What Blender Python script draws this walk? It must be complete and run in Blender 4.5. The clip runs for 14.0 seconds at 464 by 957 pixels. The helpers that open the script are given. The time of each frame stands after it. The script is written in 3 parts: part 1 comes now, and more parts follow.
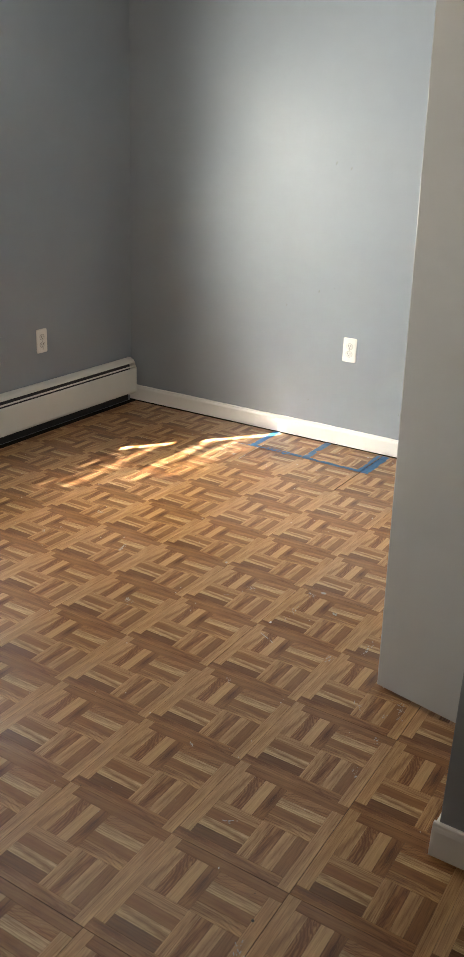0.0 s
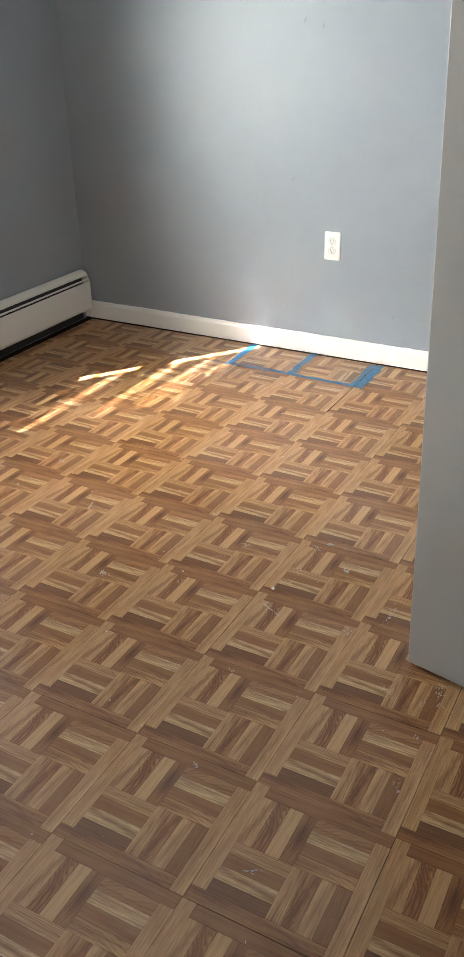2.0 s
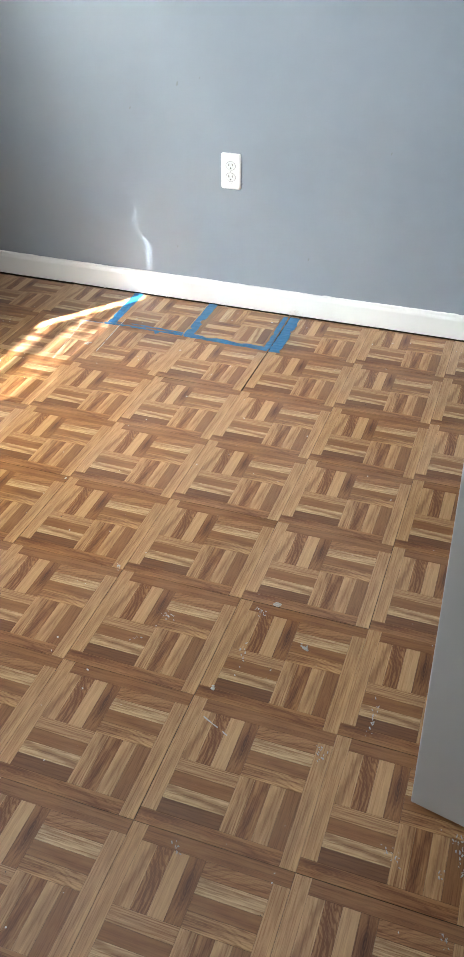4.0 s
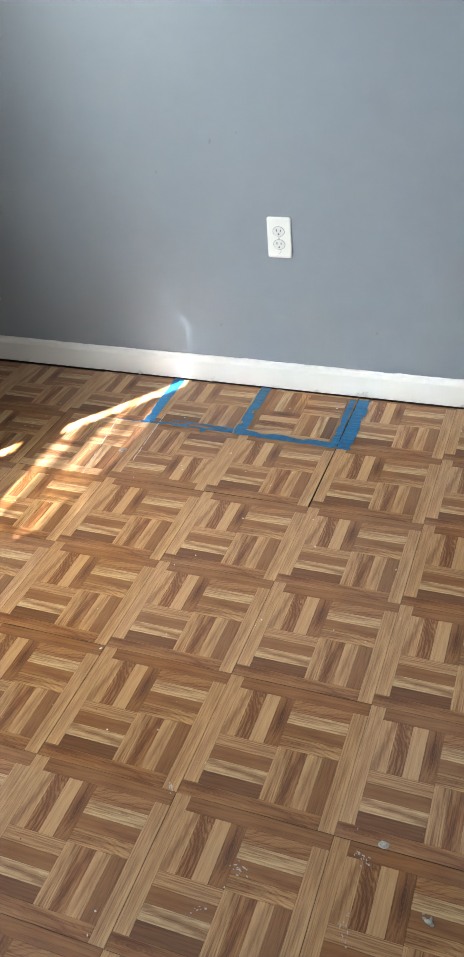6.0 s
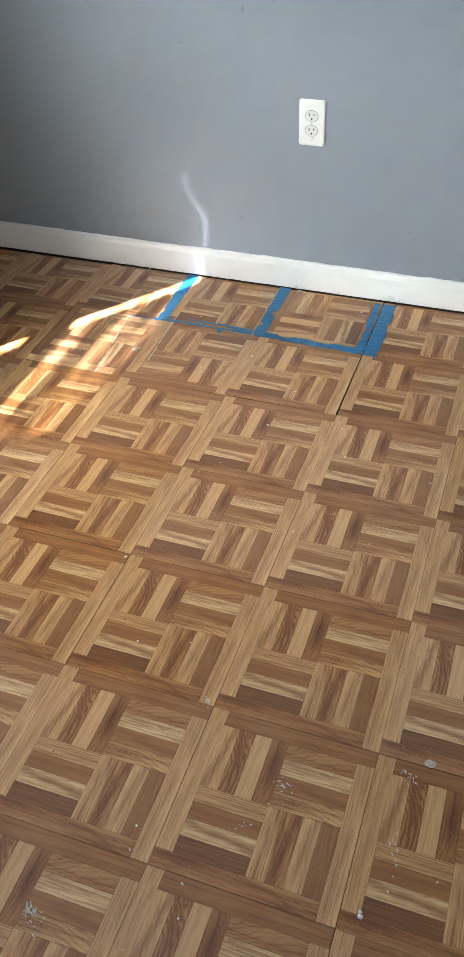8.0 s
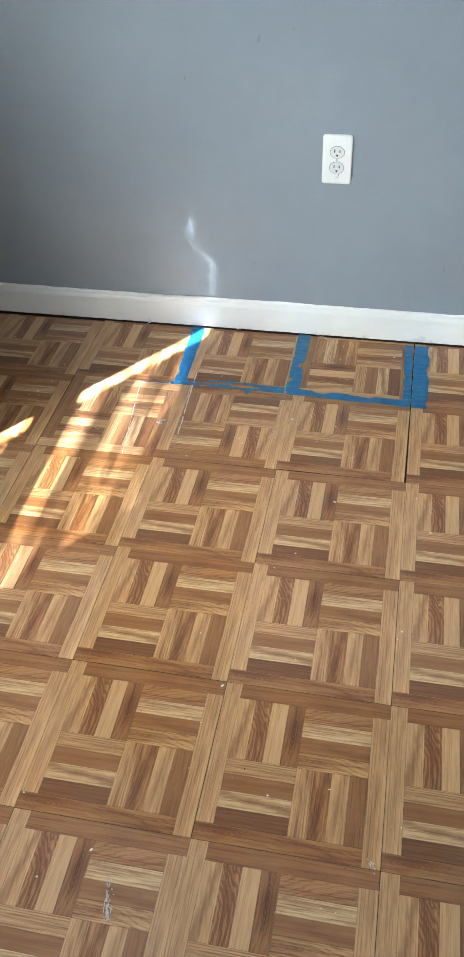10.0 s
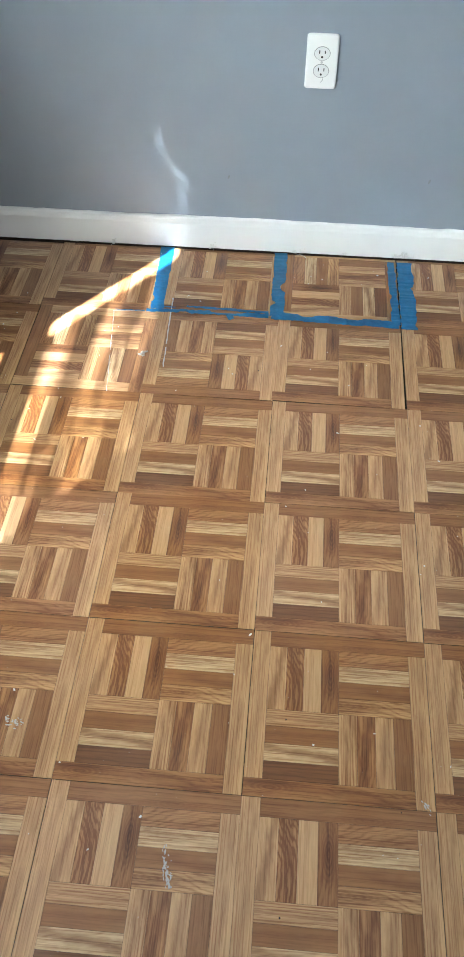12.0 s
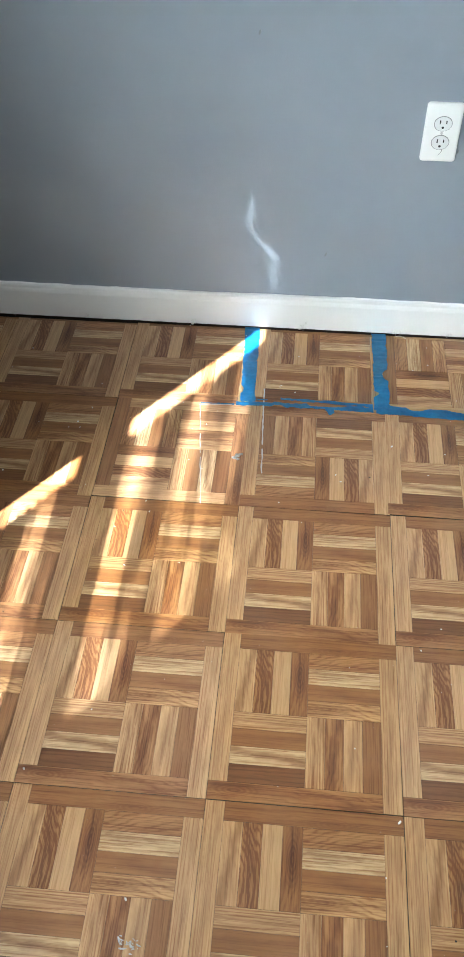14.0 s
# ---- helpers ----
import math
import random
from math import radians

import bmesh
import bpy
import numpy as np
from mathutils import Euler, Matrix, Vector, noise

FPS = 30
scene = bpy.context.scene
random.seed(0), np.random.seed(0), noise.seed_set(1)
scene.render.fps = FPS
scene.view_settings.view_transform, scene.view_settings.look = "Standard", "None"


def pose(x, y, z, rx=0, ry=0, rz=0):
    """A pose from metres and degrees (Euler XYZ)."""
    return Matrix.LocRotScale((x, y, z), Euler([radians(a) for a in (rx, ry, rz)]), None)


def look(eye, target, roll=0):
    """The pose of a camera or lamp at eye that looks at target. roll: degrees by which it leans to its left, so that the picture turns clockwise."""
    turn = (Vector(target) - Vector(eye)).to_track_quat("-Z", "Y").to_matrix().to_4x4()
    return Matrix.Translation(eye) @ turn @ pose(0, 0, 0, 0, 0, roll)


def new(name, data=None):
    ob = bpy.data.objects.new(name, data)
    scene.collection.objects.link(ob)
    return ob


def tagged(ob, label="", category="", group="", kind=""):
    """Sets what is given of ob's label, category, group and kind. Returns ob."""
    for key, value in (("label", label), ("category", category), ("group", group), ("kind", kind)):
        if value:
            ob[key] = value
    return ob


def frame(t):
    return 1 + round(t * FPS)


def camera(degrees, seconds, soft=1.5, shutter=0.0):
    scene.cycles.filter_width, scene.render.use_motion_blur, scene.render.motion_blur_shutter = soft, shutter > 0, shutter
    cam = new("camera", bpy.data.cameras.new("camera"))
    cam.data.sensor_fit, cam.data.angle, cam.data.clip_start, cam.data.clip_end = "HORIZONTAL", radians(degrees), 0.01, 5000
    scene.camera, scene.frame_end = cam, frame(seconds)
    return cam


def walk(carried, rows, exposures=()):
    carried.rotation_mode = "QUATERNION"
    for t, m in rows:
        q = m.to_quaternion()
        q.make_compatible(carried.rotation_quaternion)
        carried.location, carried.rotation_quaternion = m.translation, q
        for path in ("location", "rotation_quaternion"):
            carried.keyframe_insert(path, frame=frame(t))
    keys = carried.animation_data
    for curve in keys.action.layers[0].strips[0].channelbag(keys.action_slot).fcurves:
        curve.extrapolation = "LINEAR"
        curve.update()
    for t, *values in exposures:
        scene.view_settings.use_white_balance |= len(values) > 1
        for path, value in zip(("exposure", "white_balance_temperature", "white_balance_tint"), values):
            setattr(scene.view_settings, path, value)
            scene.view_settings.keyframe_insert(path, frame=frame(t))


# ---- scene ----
cam = camera(30.0, 14.0, soft=1.7)
PATH = [
    (0, (2.106, -3.711, 1.483), (1.147, -2.114, 0.754), 2.3),
    (0.5, (2.081, -3.694, 1.477), (1.2, -2.086, 0.677), 2.0),
    (1, (2.022, -3.655, 1.459), (1.195, -2.067, 0.565), 1.8),
    (1.5, (1.902, -3.445, 1.43), (1.041, -1.9, 0.496), -0.5),
    (2, (1.814, -3.296, 1.435), (0.965, -1.756, 0.484), -1.2),
    (2.5, (1.654, -3.141, 1.45), (0.891, -1.559, 0.494), 0.0),
    (2.7, (1.606, -3.092, 1.443), (0.943, -1.469, 0.48), 1.8),
    (4.8, (1.259, -2.401, 1.406), (0.756, -0.934, 0.142), -0.5),
    (5, (1.226, -2.368, 1.398), (0.727, -0.889, 0.147), -0.4),
    (5.5, (1.157, -2.207, 1.406), (0.581, -0.693, 0.233), -3.4),
    (6, (1.157, -2.079, 1.413), (0.51, -0.575, 0.264), -5.7),
    (6.5, (1.135, -2.045, 1.422), (0.479, -0.543, 0.275), -6.3),
    (7, (1.064, -2.038, 1.381), (0.436, -0.578, 0.168), -5.8),
    (7.5, (1.032, -2.045, 1.355), (0.459, -0.638, 0.055), -4.0),
    (8, (0.986, -2.052, 1.357), (0.447, -0.652, 0.034), -2.6),
    (8.5, (0.865, -2.064, 1.36), (0.357, -0.646, 0.044), -1.7),
    (8.7, (0.808, -2.067, 1.374), (0.306, -0.641, 0.064), -1.1),
    (10.8, (0.351, -1.73, 1.359), (0.148, -0.342, -0.067), -2.8),
    (11, (0.31, -1.736, 1.351), (0.129, -0.398, -0.124), -2.3),
    (11.5, (0.322, -1.741, 1.342), (0.199, -0.447, -0.179), -0.5),
    (12, (0.326, -1.76, 1.353), (0.223, -0.429, -0.136), 0.6),
    (12.5, (0.289, -1.749, 1.359), (0.197, -0.389, -0.104), 1.3),
    (13, (0.228, -1.718, 1.346), (0.143, -0.343, -0.104), 2.2),
    (13.5, (0.156, -1.623, 1.355), (0.08, -0.275, -0.121), 3.1),
    (14, (0.095, -1.464, 1.322), (-0.033, -0.103, -0.138), -0.3),
]
EXPOSURES = [(0, 4.31, 7900, 11), (1.5, 4.4, 7500, 11), (2.7, 4.47, 7000, 10), (5.0, 4.39, 6450, 8), (5.5, 4.33, 6450, 8), (6.0, 4.05, 6500, 8),
             (7.5, 4.04, 6550, 7), (8.7, 4.03, 6450, 7), (11.0, 4.0, 6150, 4), (14.0, 3.99, 6100, 4)]
walk(cam, [(t, look(eye, target, roll)) for t, eye, target, roll in PATH], EXPOSURES)

# ---- light ----
AZ = Vector((0.6007, 0.7995, 0.0))          # the way the sunlight travels over the floor
ELEV = radians(40)
SUN_WAY = Vector((AZ.x * math.cos(ELEV), AZ.y * math.cos(ELEV), -math.sin(ELEV)))

world = bpy.data.worlds.new("sky")
scene.world = world
world.use_nodes = True
wn = world.node_tree.nodes
sky = wn.new("ShaderNodeTexSky")
sky.sky_type, sky.sun_disc = "NISHITA", False
sky.sun_elevation, sky.sun_rotation = ELEV, math.atan2(-AZ.x, -AZ.y)
world.node_tree.links.new(sky.outputs[0], wn["Background"].inputs["Color"])
wn["Background"].inputs["Strength"].default_value = 0.07

sun = new("sun", bpy.data.lights.new("sun", "SUN"))
sun.data.energy, sun.data.angle, sun.data.color = 5.0, radians(0.42), (0.95, 0.98, 1.0)
sun.matrix_world = look((-4, -6, 5), Vector((-4, -6, 5)) + SUN_WAY)

# daylight of the bedroom window, and an added fill lamp in the hall behind
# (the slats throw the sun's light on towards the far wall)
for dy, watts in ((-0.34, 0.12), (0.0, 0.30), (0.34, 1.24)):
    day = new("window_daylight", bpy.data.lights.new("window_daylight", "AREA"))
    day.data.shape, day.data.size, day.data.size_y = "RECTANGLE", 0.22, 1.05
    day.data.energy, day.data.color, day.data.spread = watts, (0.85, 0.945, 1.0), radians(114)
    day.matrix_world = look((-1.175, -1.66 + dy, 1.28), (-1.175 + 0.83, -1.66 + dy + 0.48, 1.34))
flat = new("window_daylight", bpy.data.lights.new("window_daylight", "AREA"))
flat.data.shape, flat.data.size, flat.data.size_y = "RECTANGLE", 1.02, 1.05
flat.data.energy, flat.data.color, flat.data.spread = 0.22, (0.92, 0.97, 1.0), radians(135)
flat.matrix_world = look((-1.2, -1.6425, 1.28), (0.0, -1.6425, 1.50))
# unseen fill, aimed high to brighten door and left wall, not the floor
hall = new("hall_fill", bpy.data.lights.new("hall_fill", "AREA"))
hall.data.shape, hall.data.size, hall.data.size_y = "RECTANGLE", 0.9, 1.1
hall.data.energy, hall.data.color, hall.data.spread = 0.60, (1.0, 0.91, 0.85), radians(84)
hall.matrix_world = look((1.85, -5.15, 1.85), (-0.6, 0.0, 2.05))

# ---- plan, in metres ----
T = 0.3048                       # floor tile
Y_BACK, X_LEFT, X_RIGHT, Y_NEAR = 0.298, -1.035, 2.16, -5.2
X_HALL, H = 3.1, 2.44
WIN_Y0, WIN_Y1, WIN_Z0, WIN_Z1 = -2.26, -1.105, 0.685, 2.16
Z_HEAD = 1.85                    # height the blind hangs from
DEEP = 0.28                      # outer wall with the window


# ---- materials ----
def mat(name):
    m = bpy.data.materials.new(name)
    m.use_nodes = True
    nt = m.node_tree
    return m, nt, nt.nodes["Principled BSDF"]


def node(nt, kind, **inputs):
    n = nt.nodes.new(kind)
    for k, v in inputs.items():
        key = k.replace("_", " ")
        if isinstance(v, bpy.types.NodeSocket):
            nt.links.new(v, n.inputs[key])
        else:
            n.inputs[key].default_value = v
    return n


def math_node(nt, op, a, b=0.0, c=0.0):
    n = nt.nodes.new("ShaderNodeMath")
    n.operation = op
    for i, v in enumerate((a, b, c)):
        if isinstance(v, bpy.types.NodeSocket):
            nt.links.new(v, n.inputs[i])
        else:
            n.inputs[i].default_value = v
    return n.outputs[0]


def mix(nt, fac, a, b, blend="MIX"):
    n = nt.nodes.new("ShaderNodeMix")
    n.data_type, n.blend_type = "RGBA", blend
    for i, v in ((0, fac), (6, a), (7, b)):
        if isinstance(v, bpy.types.NodeSocket):
            nt.links.new(v, n.inputs[i])
        else:
            n.inputs[i].default_value = v if i == 0 else (*v[:3], 1)
    return n.outputs[2]


def ramp(nt, fac, stops):
    n = nt.nodes.new("ShaderNodeValToRGB")
    nt.links.new(fac, n.inputs[0])
    el = n.color_ramp.elements
    while len(el) < len(stops):
        el.new(0.5)
    for e, (p, v) in zip(el, stops):
        e.position, e.color = p, (v, v, v, 1)
    return n.outputs[0]


def coords(nt):
    return nt.nodes.new("ShaderNodeTexCoord").outputs["Object"]


def bump(nt, bsdf, height, strength, distance):
    b = node(nt, "ShaderNodeBump", Height=height, Strength=strength, Distance=distance)
    nt.links.new(b.outputs[0], bsdf.inputs["Normal"])


def noise_tex(nt, vec, scale, detail=3.0, rough=0.55):
    return node(nt, "ShaderNodeTexNoise", Vector=vec, Scale=scale, Detail=detail, Roughness=rough).outputs["Fac"]


def painted(name, colour, rough, roller=420.0, depth=0.0006, var=0.05, scuff=0.0):
    """Rolled wall paint: faint patches, roller stipple."""
    m, nt, b = mat(name)
    co = coords(nt)
    big = noise_tex(nt, co, 1.3, 4)
    mid = noise_tex(nt, co, 14.0, 4)
    f = math_node(nt, "ADD", math_node(nt, "MULTIPLY", big, 0.65), math_node(nt, "MULTIPLY", mid, 0.35))
    dark = tuple(c * (1 - var) for c in colour)
    light = tuple(min(1, c * (1 + var)) for c in colour)
    col = mix(nt, ramp(nt, f, ((0.3, 0), (0.7, 1))), dark, light)
    if scuff:
        s = ramp(nt, noise_tex(nt, co, 38.0, 6, 0.7), ((0.70, 0), (0.76, scuff)))
        col = mix(nt, s, col, tuple(c * 0.55 for c in colour))
    nt.links.new(col, b.inputs["Base Color"])
    r = math_node(nt, "MULTIPLY_ADD", mid, 0.12, rough - 0.06)
    nt.links.new(r, b.inputs["Roughness"])
    h = math_node(nt, "ADD", noise_tex(nt, co, roller, 2), math_node(nt, "MULTIPLY", noise_tex(nt, co, 60.0, 3), 1.4))
    bump(nt, b, h, 0.35, depth)
    return m


def plain(name, colour, rough, metal=0.0, var=0.06, scale=60.0, spec=0.5):
    m, nt, b = mat(name)
    n = noise_tex(nt, coords(nt), scale, 4)
    nt.links.new(mix(nt, n, tuple(c * (1 - var) for c in colour), tuple(min(1, c * (1 + var)) for c in colour)), b.inputs["Base Color"])
    b.inputs["Roughness"].default_value, b.inputs["Metallic"].default_value, b.inputs["Specular IOR Level"].default_value = rough, metal, spec
    return m


def wood_print():
    """Printed oak strips: tone by strip, grain along each strip, wear over the whole floor."""
    m, nt, b = mat("parquet_print")
    tone = nt.nodes.new("ShaderNodeAttribute")
    tone.attribute_name = "tone"
    info = nt.nodes.new("ShaderNodeAttribute")
    info.attribute_name = "grain"
    uv = nt.nodes.new("ShaderNodeAttribute")
    uv.attribute_name = "strip"
    sep = node(nt, "ShaderNodeSeparateXYZ", Vector=uv.outputs["Vector"])
    u, v, slope = sep.outputs[0], sep.outputs[1], sep.outputs[2]
    gsep = node(nt, "ShaderNodeSeparateXYZ", Vector=info.outputs["Vector"])
    seed, curve, contrast = gsep.outputs[0], gsep.outputs[1], gsep.outputs[2]

    def vec(x, y, z):
        c = nt.nodes.new("ShaderNodeCombineXYZ")
        for i, s in enumerate((x, y, z)):
            nt.links.new(s, c.inputs[i])
        return c.outputs[0]

    def stretched(su, sv, shift):
        return vec(math_node(nt, "MULTIPLY", u, su), math_node(nt, "MULTIPLY", v, sv), math_node(nt, "ADD", seed, shift))

    fine = noise_tex(nt, stretched(7.0, 230.0, 0.0), 1.0, 5, 0.65)
    pores = noise_tex(nt, stretched(5.0, 430.0, 3.1), 1.0, 3, 0.6)
    wob = noise_tex(nt, stretched(20.0, 62.0, 5.9), 1.0, 3)
    # growth rings: arched where the strip is flat-sawn, straight elsewhere, broken up along the grain
    arch = math_node(nt, "MULTIPLY", math_node(nt, "MULTIPLY", u, u), curve)
    bent = math_node(nt, "ADD", math_node(nt, "ADD", v, arch), math_node(nt, "MULTIPLY", u, slope))
    phase = math_node(nt, "ADD", math_node(nt, "MULTIPLY", bent, 800.0), math_node(nt, "MULTIPLY", wob, 17.0))
    rings = math_node(nt, "MULTIPLY_ADD", math_node(nt, "SINE", phase), 0.5, 0.5)
    rings = math_node(nt, "MULTIPLY", math_node(nt, "POWER", rings, 2.2), ramp(nt, noise_tex(nt, stretched(18.0, 150.0, 9.7), 1.0, 3), ((0.30, 0.25), (0.55, 1))))
    broad = noise_tex(nt, vec(math_node(nt, "MULTIPLY", u, 12.0), math_node(nt, "MULTIPLY", bent, 64.0), math_node(nt, "ADD", seed, 7.3)), 1.0, 2)
    figure = math_node(nt, "MINIMUM", math_node(nt, "MULTIPLY_ADD", curve, 0.20, 0.22), 0.80)
    f = math_node(nt, "ADD", math_node(nt, "MULTIPLY", ramp(nt, fine, ((0.45, 0), (0.62, 1))), 0.34),
                  math_node(nt, "ADD", math_node(nt, "MULTIPLY", rings, figure), math_node(nt, "MULTIPLY", ramp(nt, broad, ((0.38, 0), (0.62, 1))), 0.34)))
    f = math_node(nt, "ADD", f, math_node(nt, "MULTIPLY", ramp(nt, pores, ((0.52, 0), (0.59, 1))), 0.50))
    f = math_node(nt, "MULTIPLY", f, math_node(nt, "MULTIPLY", contrast, 1.05))
    darker = mix(nt, 1.0, tone.outputs["Color"], (0.46, 0.33, 0.23), "MULTIPLY")
    col = mix(nt, f, tone.outputs["Color"], darker)
    # brown flames across a strip, and knots with rings round them
    mk, ey = nt.nodes.new("ShaderNodeAttribute"), nt.nodes.new("ShaderNodeAttribute")
    mk.attribute_name, ey.attribute_name = "streak", "knot"
    ms, es = node(nt, "ShaderNodeSeparateXYZ", Vector=mk.outputs["Vector"]).outputs, node(nt, "ShaderNodeSeparateXYZ", Vector=ey.outputs["Vector"]).outputs
    off = math_node(nt, "SUBTRACT", v, math_node(nt, "MULTIPLY", math_node(nt, "SUBTRACT", u, ms[0]), ms[1]))
    off = math_node(nt, "ADD", off, math_node(nt, "MULTIPLY_ADD", noise_tex(nt, stretched(30.0, 60.0, 2.2), 1.0, 2), 0.016, -0.008))
    flame = math_node(nt, "MULTIPLY", ramp(nt, math_node(nt, "MULTIPLY", math_node(nt, "SQRT", math_node(nt, "MULTIPLY", off, off)), 25.0), ((0.04, 1), (0.12, 0.7), (0.26, 0))), ms[2])
    eu = math_node(nt, "MULTIPLY", math_node(nt, "SUBTRACT", u, es[0]), 0.30)
    ev = math_node(nt, "SUBTRACT", v, es[1])
    far = math_node(nt, "SQRT", math_node(nt, "ADD", math_node(nt, "MULTIPLY", eu, eu), math_node(nt, "MULTIPLY", ev, ev)))
    far = math_node(nt, "ADD", far, math_node(nt, "MULTIPLY", wob, 0.003))
    ringed = math_node(nt, "MULTIPLY_ADD", math_node(nt, "SINE", math_node(nt, "MULTIPLY", far, 2100.0)), 0.20, 0.72)
    knot = math_node(nt, "MULTIPLY", math_node(nt, "MULTIPLY", ramp(nt, math_node(nt, "MULTIPLY", far, 25.0), ((0.10, 1.0), (0.22, 0.7), (0.46, 0))), ringed), es[2])
    col = mix(nt, math_node(nt, "MINIMUM", math_node(nt, "ADD", flame, knot), 1.0), col, mix(nt, 1.0, col, (0.50, 0.36, 0.26), "MULTIPLY"))
    # tile to tile difference and dull traffic film
    rnd = nt.nodes.new("ShaderNodeObjectInfo").outputs["Random"]
    hsv = node(nt, "ShaderNodeHueSaturation", Color=col, Value=math_node(nt, "MULTIPLY_ADD", rnd, 0.10, 0.95), Saturation=math_node(nt, "MULTIPLY_ADD", rnd, -0.08, 1.02))
    geo = nt.nodes.new("ShaderNodeNewGeometry").outputs["Position"]
    film = ramp(nt, noise_tex(nt, geo, 3.2, 6, 0.65), ((0.45, 0), (0.8, 0.08)))
    col = mix(nt, film, hsv.outputs[0], (0.42, 0.36, 0.30))
    specks = ramp(nt, noise_tex(nt, geo, 150.0, 2, 0.5), ((0.765, 0), (0.80, 0.8)))
    col = mix(nt, specks, col, (0.62, 0.60, 0.57))
    nt.links.new(col, b.inputs["Base Color"])
    rr = math_node(nt, "ADD", math_node(nt, "MULTIPLY_ADD", noise_tex(nt, geo, 9.0, 5), 0.16, 0.32), math_node(nt, "MULTIPLY", fine, 0.10))
    nt.links.new(rr, b.inputs["Roughness"])
    b.inputs["Specular IOR Level"].default_value = 0.45
    b.inputs["Coat Weight"].default_value, b.inputs["Coat Roughness"].default_value = 0.5, 0.16
    wave = node(nt, "ShaderNodeBump", Height=noise_tex(nt, geo, 11.0, 2), Strength=0.5, Distance=0.004)
    nt.links.new(wave.outputs[0], b.inputs["Coat Normal"])
    h = math_node(nt, "ADD", math_node(nt, "MULTIPLY", fine, 0.5), math_node(nt, "MULTIPLY", noise_tex(nt, geo, 22.0, 2), 2.0))
    bump(nt, b, h, 0.30, 0.0012)
    return m


def tape_mat():
    m, nt, b = mat("blue_tape")
    co = coords(nt)
    worn = ramp(nt, noise_tex(nt, co, 45.0, 6, 0.7), ((0.35, 0), (0.75, 1)))
    col = mix(nt, worn, (0.004, 0.088, 0.215), (0.012, 0.155, 0.32))
    nt.links.new(col, b.inputs["Base Color"])
    b.inputs["Roughness"].default_value = 0.46
    bump(nt, b, noise_tex(nt, co, 120.0, 4), 0.5, 0.0012)
    return m


WALL = painted("grey_wall_paint", (0.258, 0.295, 0.338), 0.42, var=0.035, scuff=0.12)
CEIL = painted("ceiling_paint", (0.78, 0.77, 0.74), 0.7)
TRIM = painted("white_trim_paint", (0.80, 0.80, 0.79), 0.30, roller=160.0, depth=0.0008, var=0.03, scuff=0.10)
DOOR = painted("door_paint", (0.52, 0.55, 0.565), 0.38, roller=300.0, var=0.02)
HEATER = painted("heater_enamel", (0.74, 0.73, 0.69), 0.35, roller=90.0, depth=0.0003, var=0.03)
PRINT = wood_print()
TAPE = tape_mat()
CORE = plain("vinyl_core", (0.035, 0.022, 0.014), 0.75)
# blackened: shade in the gaps under baseboard and heater is in this colour
SLAB_SHADE = plain("subfloor_shade", (0.022, 0.016, 0.012), 0.95, spec=0.1)
PLASTIC = plain("white_plastic", (0.82, 0.82, 0.80), 0.28, var=0.02)
SHADE_GREY = plain("shade_grey", (0.27, 0.27, 0.27), 0.6)
SOCKET = plain("socket_plastic", (0.72, 0.73, 0.72), 0.35, var=0.03)
DARK = plain("dark_slot", (0.012, 0.012, 0.012), 0.6)
STEEL = plain("screw_steel", (0.55, 0.55, 0.54), 0.35, metal=0.9)
SCUFF = plain("scuffed_paint", (0.215, 0.235, 0.255), 0.5)
CRUMB = plain("plaster_crumb", (0.72, 0.71, 0.69), 0.8, var=0.15, scale=200.0)
CHALK = plain("white_scribe", (0.50, 0.49, 0.49), 0.7, var=0.15, scale=300.0)
GLUE = plain("dried_glue", (0.52, 0.50, 0.46), 0.25, var=0.35, scale=260.0)
PUTTY = plain("dried_adhesive", (0.34, 0.34, 0.34), 0.55, var=0.3, scale=220.0)
VINYL = plain("blind_vinyl", (0.74, 0.72, 0.67), 0.45)
FIN_SHADE = plain("fins_and_shade", (0.03, 0.03, 0.032), 0.6, metal=0.3)
GLASS, _nt, _b = mat("window_glass")
_b.inputs["Transmission Weight"].default_value, _b.inputs["Roughness"].default_value, _b.inputs["IOR"].default_value = 1.0, 0.0, 1.45


# ---- mesh helpers ----
def finish(name, bm, material, parent=None, smooth=False):
    bm.normal_update()
    me = bpy.data.meshes.new(name)
    bm.to_mesh(me)
    bm.free()
    for one in material if isinstance(material, (list, tuple)) else (material,):
        me.materials.append(one)
    if smooth:
        for p in me.polygons:
            p.use_smooth = True
    ob = new(name, me)
    if parent:
        ob.parent = parent
    return ob


def part(name, bm, material, parent, label="", smooth=False):
    ob = finish(name, bm, material, parent, smooth)
    return tagged(ob, label) if label else ob


def box(bm, x0, x1, y0, y1, z0, z1, bevel=0.0, seg=2):
    made = bmesh.ops.create_cube(bm, size=1.0)
    bmesh.ops.transform(bm, matrix=Matrix.Translation(((x0 + x1) / 2, (y0 + y1) / 2, (z0 + z1) / 2))
                        @ Matrix.Diagonal((x1 - x0, y1 - y0, z1 - z0, 1)), verts=made["verts"])
    if bevel:
        edges = list({e for v in made["verts"] for e in v.link_edges})
        bmesh.ops.bevel(bm, geom=edges, offset=bevel, segments=seg, affect="EDGES", profile=0.5)
    return bm


